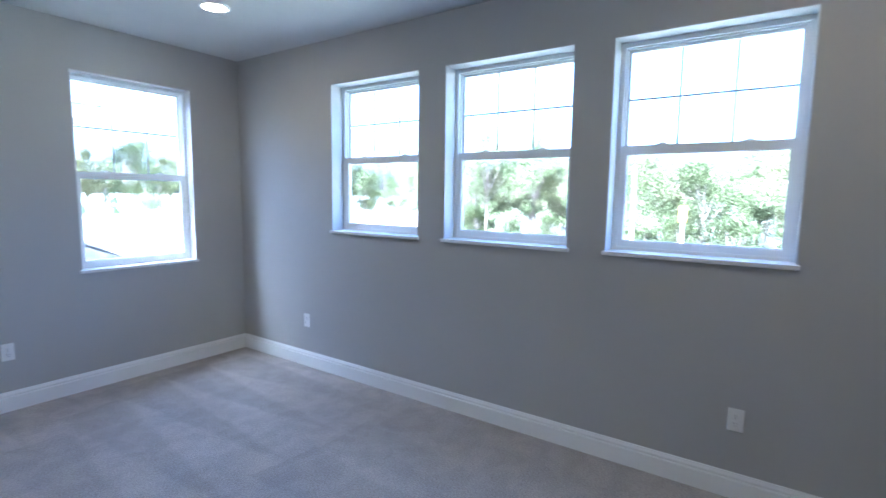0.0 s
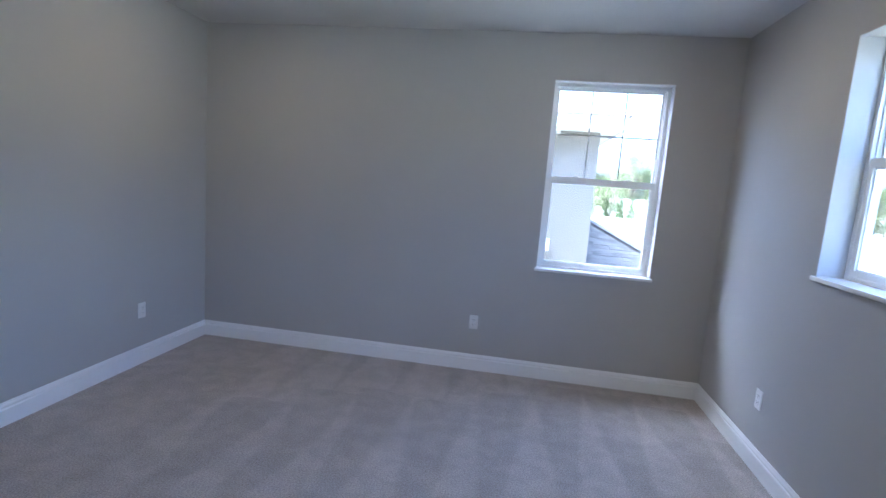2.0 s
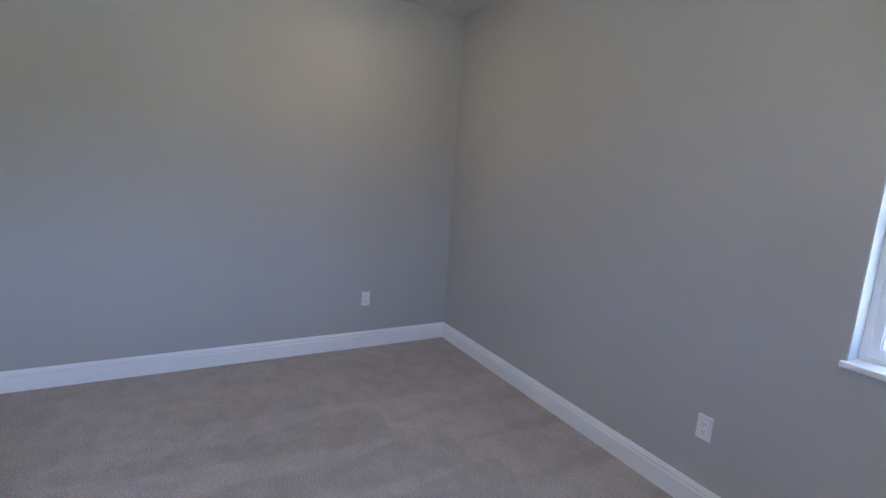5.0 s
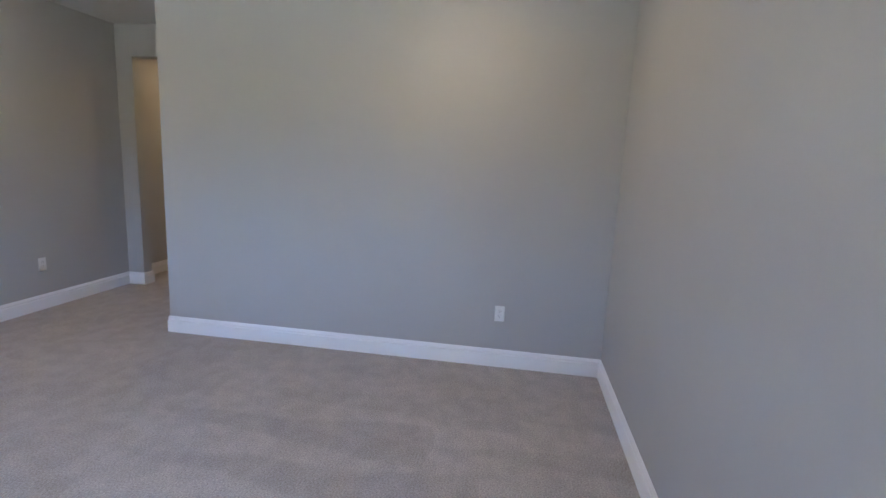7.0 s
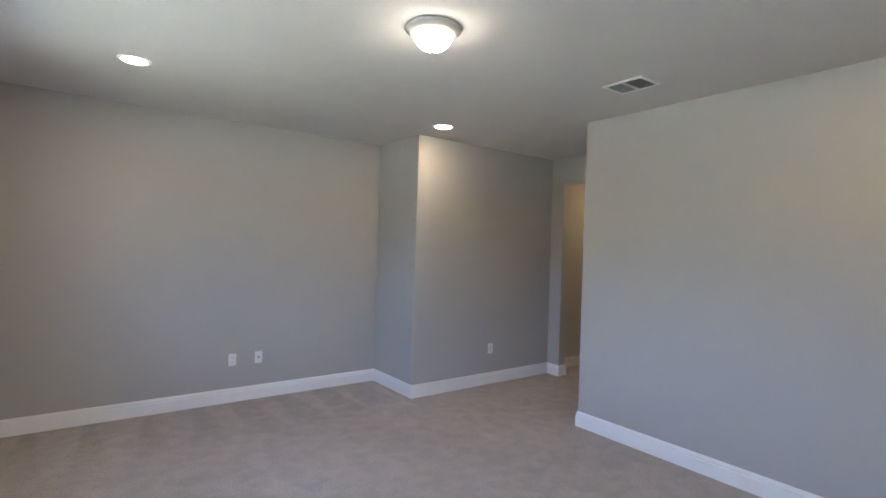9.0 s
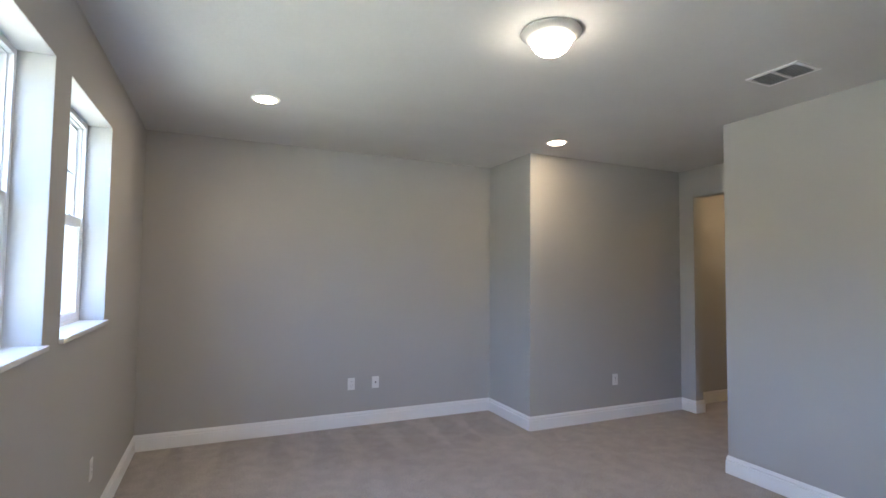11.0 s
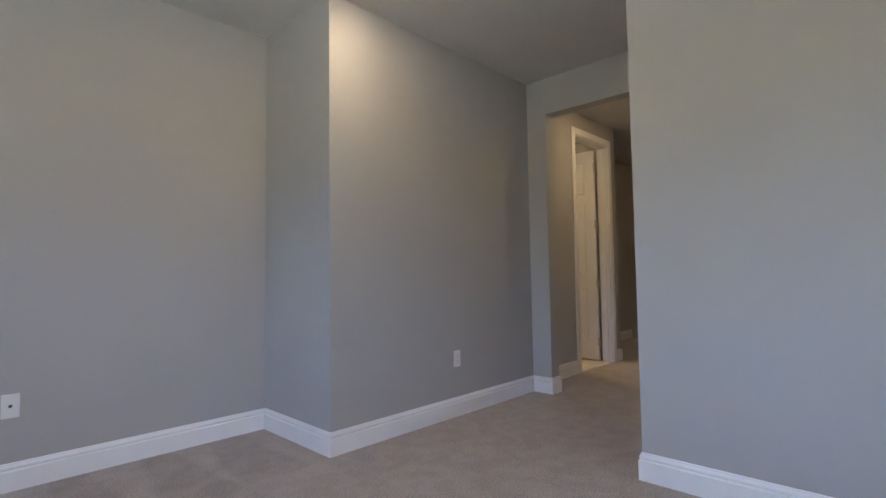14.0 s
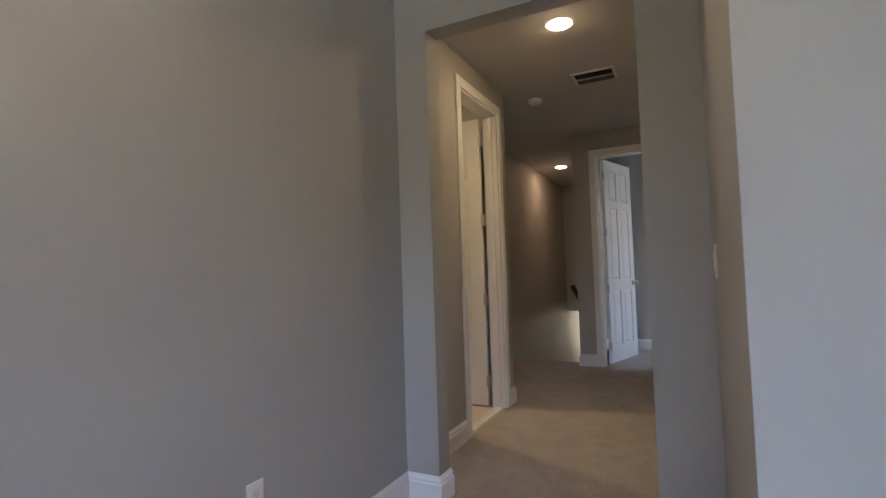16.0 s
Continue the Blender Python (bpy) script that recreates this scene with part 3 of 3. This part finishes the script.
dome = thing("dome_light", pose(-2.105, -2.815, H), "lit flush dome light with a frosted glass bowl", "ceiling light")
part("base_ring", lathe(((0, 0), (0.150, 0), (0.153, -0.006), (0.150, -0.013), (0.138, -0.022), (0.122, -0.034), (0.1008, -0.04042), (0, -0.04042)), 64), M_PEWTER, dome, "soft grey metal ring", True)
part("glass_bowl", lathe(((0.1016, -0.04042), (0.1008, -0.04988), (0.0944, -0.0688), (0.0816, -0.08772), (0.0624, -0.1032), (0.0384, -0.1135), (0, -0.1178)), 64), M_DOME, dome, "glowing frosted glass bowl", True)
part("finial", lathe(((0, -0.117), (0.0112, -0.1178), (0.0128, -0.1221), (0.008, -0.1264), (0, -0.129)), 24), M_PEWTER, dome, "", True)


def register(name, m, lx, ly, label, slat_mat, back_mat, n, bars=1, angle=35):
    """Ceiling grille hanging under z = 0, lx by ly, with slanted slats across."""
    r = thing(name, m, label, "air vent")
    bm = bmesh.new()
    w = 0.022
    for x0, x1, y0, y1 in ((-lx / 2, lx / 2, -ly / 2, -ly / 2 + w), (-lx / 2, lx / 2, ly / 2 - w, ly / 2), (-lx / 2, -lx / 2 + w, -ly / 2 + w, ly / 2 - w), (lx / 2 - w, lx / 2, -ly / 2 + w, ly / 2 - w)):
        add_box(bm, x0, x1, y0, y1, -0.009, 0)
    part("frame", bm, slat_mat, r)
    part("backing", box(-lx / 2 + w, lx / 2 - w, -ly / 2 + w, ly / 2 - w, -0.002, -0.0005), back_mat, r)
    # a middle bar along y (two banks leaning apart) or along x
    if bars == 1:
        part("centre_bar", box(-lx / 2 + w, lx / 2 - w, -0.008, 0.008, -0.013, -0.003), slat_mat, r)
    else:
        part("centre_bar", box(-0.006, 0.006, -ly / 2 + w, ly / 2 - w, -0.016, -0.003), slat_mat, r)
    for i in range(n):
        x = -lx / 2 + w + (lx - 2 * w) * (i + 0.5) / n
        for y0, y1 in (((-ly / 2 + w, -0.009), (0.009, ly / 2 - w)) if bars == 1 else ((-ly / 2 + w, ly / 2 - w),)):
            bm = bmesh.new()
            lean = angle if bars == 1 or x > 0 else -angle
            add_box(bm, -0.008, 0.008, y0, y1, -0.0006, 0.0006, pose(x, 0, -0.010, 0, lean, 0))
            part("slat", bm, M_MUNTIN if bars == 1 else M_VENTSLAT, r)
    return r


register("ceiling_vent", pose(-3.65, -2.635, H), 0.23, 0.30, "white two-way ceiling air register", M_PLATE, M_VENTBACK, 8, 1, 35)
register("return_vent", pose(-7.43, -4.18, H), 0.27, 0.34, "dark louvred return grille in the hall ceiling", M_PLATE, M_DARK, 8, 2, 35)
det = thing("smoke_detector", pose(-7.73, -4.77, H), "round white smoke detector on the hall ceiling", "smoke detector")
part("base", lathe(((0.0, 0.0), (0.068, 0.0), (0.068, -0.012), (0.064, -0.016), (0.0, -0.016)), 32), M_PLATE, det, "", True)
part("cover", lathe(((0.060, -0.016), (0.056, -0.034), (0.040, -0.041), (0.0, -0.042)), 32), M_PLATE, det, "", True)

# ---- stairs ----
stairs = thing("stairs", pose(XE, 0, 0), "carpeted stairs going down beyond the hall", "stairs", kind="structure")
for i in range(13):
    part("step", box(-0.26 * (i + 1), -0.26 * i - (0.005 if i == 0 else 0), YC + 0.001, -4.756, -3.0, -0.187 * (i + 1), 0.01), M_CARPET, stairs)
rail = thing("handrail", pose(-12.79, -5.47, 0.60), "dark stained handrail on the stairwell wall", "handrail")
bm = bmesh.new()
add_box(bm, 0.03, 0.085, -0.22, 0.22, -0.045, 0.045, pose(0, 0, 0.02, -62, 0, 0))
bmesh.ops.bevel(bm, geom=bm.edges[:], offset=0.012, segments=2, profile=0.5, affect="EDGES")
part("rail", bm, M_RAIL, rail)
part("bracket", box(-0.012, 0.05, -0.012, 0.012, -0.012, 0.012), M_NICKEL, rail)
# no lamp known here: bowl added for the light rising from the lower storey
low = thing("lower_hall_light", pose(-14.7, -5.02, 0.32), "added glowing bowl, out of view, lighting the lower stairwell walls", "ceiling light")
part("lens", lathe(((0.0, -0.20), (0.07, -0.19), (0.13, -0.14), (0.16, -0.06), (0.165, 0.0), (0.0, 0.0)), 32), M_LOWER, low, "glowing bowl standing in for light from the lower storey")
structure("ceiling_lower", box(-16.98, -12.92, YC, -4.755, 0.32, 0.42), M_CEIL, "ceiling of the lower storey beyond the stairs", "ceiling")

# ---- outside ----
G = -3.2
bm = bmesh.new()
bmesh.ops.create_grid(bm, x_segments=40, y_segments=40, size=900)
for v in bm.verts:
    v.co.z = G
structure("ground", bm, M_GROUND, "dry grass and pale sand reaching the horizon", "ground")
structure("road", box(26, 32, -120, 90, G, G + 0.02), M_ROAD, "asphalt street beyond the lawn", "road")

# the neighbouring house
NY = 2.5
house = thing("neighbour_house", pose(-6, NY, G), "pale stucco neighbouring house with a grey shingle roof", "house")
house_m = house.matrix_world.inverted()


def hpart(name, bm, material, label="", parent=house):
    bmesh.ops.transform(bm, matrix=house_m, verts=bm.verts[:])
    return part(name, bm, material, parent, label)


EV = 2.31
hpart("wall", wall_mesh("x", NY, NY + 0.2, -12, -0.62, G, EV, [(-2.9, -1.25, 0.93, 2.20)]), M_STUCCO, "textured pale stucco wall")
hpart("wall", wall_mesh("y", -0.82, -0.62, NY + 0.2, 12, G, EV), M_STUCCO)
hpart("soffit", box(-12, -0.42, NY - 0.42, 12, EV, EV + 0.03), M_EXTTRIM)
hpart("fascia", box(-12, -0.42, NY - 0.45, NY - 0.42, EV - 0.01, EV + 0.15), M_EXTTRIM)
hpart("fascia", box(-0.42, -0.39, NY - 0.45, 12, EV - 0.01, EV + 0.15), M_EXTTRIM)
bm = bmesh.new()
lo = [bm.verts.new(v) for v in ((-12, NY - 0.5, EV + 0.15), (-0.34, NY - 0.5, EV + 0.15), (-0.34, 12.3, EV + 0.15), (-12, 12.3, EV + 0.15))]
hi = [bm.verts.new(v) for v in ((-12, 7.3, EV + 2.1), (-5.0, 7.3, EV + 2.1))]
for f in ((lo[0], lo[1], hi[1], hi[0]), (lo[1], lo[2], hi[1]), (lo[2], lo[3], hi[0], hi[1]), tuple(lo)):
    bm.faces.new(f)
hpart("roof", bm, M_SHINGLE, "grey shingle hip roof")
hpart("frieze", box(-12, -1.11, NY - 0.03, NY, 2.25, EV), M_EXTTRIM, "white frieze board")
hpart("soffit_light", lathe(((0.0, -0.012), (0.06, -0.010), (0.075, 0.0), (0.0, 0.0)), 24), M_PLATE)
bpy.data.objects["soffit_light"].matrix_basis = house_m @ pose(-0.96, 2.2, EV) @ house_m.inverted()
# its window: casing, sill, sashes and lowered blinds
nwin = new("window")
nwin.parent = house
nx0, nx1, nz0, nz1, nzm = -2.9, -1.25, 0.93, 2.20, 1.605


def wpart(name, bm, material, label=""):
    return hpart(name, bm, material, label, nwin)


for x0, x1, z0, z1 in ((nx1, nx1 + 0.055, nz0, nz1 + 0.045), (nx0 - 0.055, nx0, nz0, nz1 + 0.045), (nx0, nx1, nz1, nz1 + 0.045)):
    wpart("window_frame", box(x0, x1, NY - 0.035, NY + 0.06, z0, z1), M_EXTTRIM, "white window surround")
wpart("window_sill", box(nx0 - 0.14, nx1 + 0.14, NY - 0.09, NY + 0.06, 0.775, 0.928, 0.01), M_EXTTRIM, "thick white sill block")
wpart("meeting_rail", box(nx0, nx1, NY + 0.01, NY + 0.06, nzm - 0.035, nzm + 0.035), M_EXTTRIM)
wpart("bottom_rail", box(nx0, nx1, NY + 0.01, NY + 0.06, nz0, nz0 + 0.04), M_EXTTRIM)
for x in (nx1 - 0.24, nx1 - 0.56, nx1 - 0.88):
    wpart("grille_bar", box(x - 0.012, x + 0.012, NY + 0.035, NY + 0.045, nzm + 0.035, nz1), M_EXTTRIM)
wpart("grille_bar", box(nx0, nx1, NY + 0.034, NY + 0.044, 1.78, 1.80), M_EXTTRIM)
for z0, z1 in ((nz0 + 0.04, nzm - 0.035), (nzm + 0.035, nz1)):
    wpart("pane", box(nx0, nx1, NY + 0.05, NY + 0.056, z0, z1), M_GLASS, "clear glass pane").visible_shadow = False
n_slat = 24
for i in range(n_slat):
    z = nz0 + 0.05 + (nz1 - nz0 - 0.08) * i / n_slat
    bm = bmesh.new()
    add_box(bm, nx0, nx1, -0.022, 0.022, -0.0015, 0.0015, pose(0, NY + 0.115, z, 54, 0, 0))
    wpart("blind_slat", bm, M_BLIND)
wpart("backing", box(nx0, nx1, NY + 0.16, NY + 0.18, nz0, nz1), M_DIM)

# the lower hip roof beside it, laid with single shingles
RX, RY, RZ, SL = 2.4, 4.5, -0.25, 0.5
lower = thing("lower_roof", pose(RX, RY, RZ), "weathered grey shingle hip roof of the lower storey", "roof")
lm = lower.matrix_world.inverted()
bm = bmesh.new()
c = [bm.verts.new(v) for v in ((-3.02, 0, 0), (0, 0, 0), (-3.02, 3.02, 3.02 * SL), (0, 9, 0), (-3.02, 6, 3.02 * SL))]
bm.faces.new((c[0], c[1], c[2]))
bm.faces.new((c[1], c[3], c[4], c[2]))
part("deck", bm, M_SHINGLE, lower)
slope = math.atan(SL)
mesh_sh = bpy.data.meshes.new("shingle")
bm = bmesh.new()
add_box(bm, 0, 0.22, 0, 0.17, 0, 0.015)
bm.to_mesh(mesh_sh)
bm.free()
mesh_sh.materials.append(M_SHINGLE)
rng = random.Random(4)
row = 0
while row * 0.125 < 3.3:
    d = row * 0.125
    y, z = d * math.cos(slope), d * math.sin(slope)
    x = -3.02 - rng.random() * 0.3
    while x + 0.22 < -y - 0.02:
        wdt = rng.choice((0.7, 0.9, 1.0))
        if x > -3.0:
            m = pose(x, y, z + 0.004 + rng.random() * 0.006, math.degrees(slope) - 1.6, 0, 0)
            o = new("shingle", mesh_sh)
            o.parent = lower
            o.matrix_basis = m @ Matrix.Diagonal((wdt, 1, 1, 1))
        x += 0.22 * wdt + 0.003
    row += 1
bm = bmesh.new()
L = math.sqrt(2 + SL * SL) * 3.02
hipm = Matrix.Translation((0, 0, 0.012)) @ Vector((-1, 1, SL)).to_track_quat("X", "Z").to_matrix().to_4x4()
k = 0
while k * 0.16 < L:
    add_box(bm, k * 0.16, k * 0.16 + 0.24, -0.11, 0.11, 0.003 + 0.002 * (k % 2), 0.008 + 0.002 * (k % 2), hipm)
    k += 1
part("hip_cap", bm, M_SHINGLE, lower)
hpart("lower_wall", box(-0.61, RX - 0.2, RY + 0.35, 13, G, RZ + 0.1), M_STUCCO)


# ---- trees ----
def tree(seed, h, crown_r, crown_z, leaves, size, leaf_mat, trunk_r, label, name="tree", column=False):
    rng = random.Random(seed)
    t = thing(name, pose(0, 0, G), label, "tree", "background trees")
    bm = bmesh.new()

    def limb(a, b, r0, r1, steps=5, sides=7):
        rows = []
        axis = (b - a).normalized()
        u = axis.orthogonal().normalized()
        w = axis.cross(u)
        for i in range(steps + 1):
            f = i / steps
            p = a.lerp(b, f) + Vector((math.sin(f * 5 + a.x), math.cos(f * 4 + a.y), 0)) * 0.05 * h * 0.1 * f
            r = r0 + (r1 - r0) * f
            rows.append([bm.verts.new(p + (u * math.cos(q) + w * math.sin(q)) * r) for q in (2 * math.pi * j / sides for j in range(sides))])
        for p, q in zip(rows, rows[1:]):
            for j in range(sides):
                bm.faces.new((p[j], p[(j + 1) % sides], q[(j + 1) % sides], q[j]))

    limb(Vector((0, 0, -0.1)), Vector((0.1, 0.05, h * 0.85)), trunk_r, trunk_r * 0.25)
    centres = []
    if column:
        for i in range(26):
            f = rng.random()
            rr = crown_r * (1 - f) ** 0.6 * 0.7
            q = rng.random() * 6.28
            centres.append((Vector((rr * math.cos(q), rr * math.sin(q), crown_z + f * (h - crown_z))), crown_r * 0.45 * (1.1 - f)))
    else:
        for i in range(15):
            q, f = rng.random() * 6.28, rng.random()
            rr = crown_r * (0.35 + 0.65 * rng.random()) * math.sqrt(max(0.1, 1 - (2 * f - 1) ** 2))
            p = Vector((rr * math.cos(q), rr * math.sin(q), crown_z + f * (h - crown_z)))
            limb(Vector((0, 0, crown_z * 0.55 + f * h * 0.3)), p, trunk_r * 0.35, 0.015, 4, 5)
            centres.append((p, crown_r * (0.28 + 0.25 * rng.random())))
    part("trunk", bm, M_BARK, t)
    verts, faces = [], []
    for i in range(leaves):
        c0, r = rng.choice(centres)
        d = Vector((rng.gauss(0, 1), rng.gauss(0, 1), rng.gauss(0, 0.8))).normalized() * r * (rng.random() ** 0.4)
        p = c0 + d
        n1 = Vector((rng.gauss(0, 1), rng.gauss(0, 1), rng.gauss(0, 1))).normalized()
        n2 = n1.orthogonal().normalized()
        s1, s2 = size * (0.6 + rng.random()), size * (0.35 + 0.4 * rng.random())
        k = len(verts)
        verts += [p - n1 * s1, p + n2 * s2, p + n1 * s1, p - n2 * s2]
        faces.append((k, k + 1, k + 2, k + 3))
    me = bpy.data.meshes.new("crown")
    me.from_pydata([tuple(q) for q in verts], [], faces)
    me.materials.append(leaf_mat)
    crown = new("crown", me)
    crown.parent = t
    return t


kinds = [
    tree(1, 8.5, 3.4, 2.4, 8000, 0.095, M_LEAF, 0.17, "broad leafy green tree at the woodland edge"),
    tree(2, 10.5, 3.0, 3.4, 8000, 0.095, M_LEAF, 0.19, "tall leafy green tree at the woodland edge"),
    tree(3, 6.5, 3.0, 1.2, 7500, 0.09, M_LEAF, 0.14, "low bushy green tree at the woodland edge"),
    tree(4, 9.0, 2.4, 3.0, 6000, 0.10, M_RUST, 0.15, "thin browning tree at the woodland edge"),
]
rng = random.Random(11)
spots = []
# the wood to the east, nearer towards the south
for i in range(46):
    y = -22 + 62 * (i + rng.random()) / 46
    spots.append((44 + rng.random() * 12 + max(0, y - 25) * 0.5, y))
for i in range(40):
    spots.append((58 + rng.random() * 14, -24 + 70 * (i + rng.random()) / 40))
EAST_N = len(spots)
# scattered far trees to the north-east and north
for i in range(56):
    a = radians(-9 + 63 * (i + rng.random()) / 56)
    d = 108 + rng.random() * 40
    spots.append((d * math.sin(a), d * math.cos(a)))
for i, (x, y) in enumerate(spots):
    s = rng.uniform(0.75, 1.1)
    far = 1.5 if i >= EAST_N else 1.0
    m = pose(x, y, G, 0, 0, rng.random() * 360) @ Matrix.Diagonal((s * far, s * far, s * far, 1))
    src = kinds[rng.choice((0, 1, 2, 0, 1, 2, 3))]
    if i < 4:
        kinds[i].matrix_basis = m
    else:
        o = copy_thing(src, pose(0, 0, 0))
        o.matrix_basis = m
cyp = tree(7, 4.6, 0.9, 0.3, 2600, 0.12, M_NEEDLE, 0.08, "dark narrow columnar cypress on the far lawn", "cypress", True)
for i, x in enumerate((9.6, 10.7, 11.9, 15.5, 18.2, 20.5, 26.5, 29.0, 33.5, 38.0)):
    m = pose(x, 96 + rng.random() * 6, G, 0, 0, rng.random() * 360)
    if i == 0:
        cyp.matrix_basis = m
    else:
        copy_thing(cyp, m)
bush = tree(15, 2.6, 1.7, 0.15, 2600, 0.10, M_LEAF, 0.05, "low green shrub at the woodland edge", "shrub")
for i in range(28):
    m = pose(41 + rng.random() * 5 + max(0, i - 20) * 1.6, -20 + 58 * (i + rng.random()) / 28, G, 0, 0, rng.random() * 360)
    if i == 0:
        bush.matrix_basis = m
    else:
        copy_thing(bush, m)
sap = tree(9, 3.6, 0.9, 1.3, 500, 0.09, M_LEAF, 0.04, "slender young tree on the lawn", "sapling")
sap.matrix_basis = pose(16, 15.4, G) @ Matrix.Diagonal((1.3, 1.3, 1.35, 1))

pole = thing("utility_pole", pose(25, 2.35, G), "white street pole beside the road", "pole")
part("shaft", lathe(((0.0, 0.0), (0.11, 0.0), (0.08, 6.3), (0.0, 6.3)), 16), M_EXTTRIM, pole)
part("cap", lathe(((0.0, 6.45), (0.06, 6.42), (0.11, 6.3), (0.0, 6.3)), 16), M_EXTTRIM, pole)
copy_thing(pole, pose(24, 25.2, G))
sign = thing("road_sign", pose(25, -0.15, G), "yellow road sign on a white post", "road sign")
part("post", lathe(((0.0, 0.0), (0.09, 0.0), (0.09, 3.6), (0.0, 3.6)), 12), M_EXTTRIM, sign)
part("plate", box(-0.13, -0.09, -0.18, 0.18, 3.5, 4.35, 0.01), M_YELLOW, sign)
fence = thing("rail_fence", pose(60, 70, G, 0, 0, -40), "white rail fence across the far field", "fence")
for i in range(13):
    part("post", box(-30 + i * 5 - 0.08, -30 + i * 5 + 0.08, -0.08, 0.08, 0, 1.45, 0.01), M_EXTTRIM, fence)
for z in (0.5, 0.9, 1.3):
    part("rail", box(-30, 30, -0.03, 0.03, z - 0.08, z + 0.08, 0.008), M_EXTTRIM, fence)
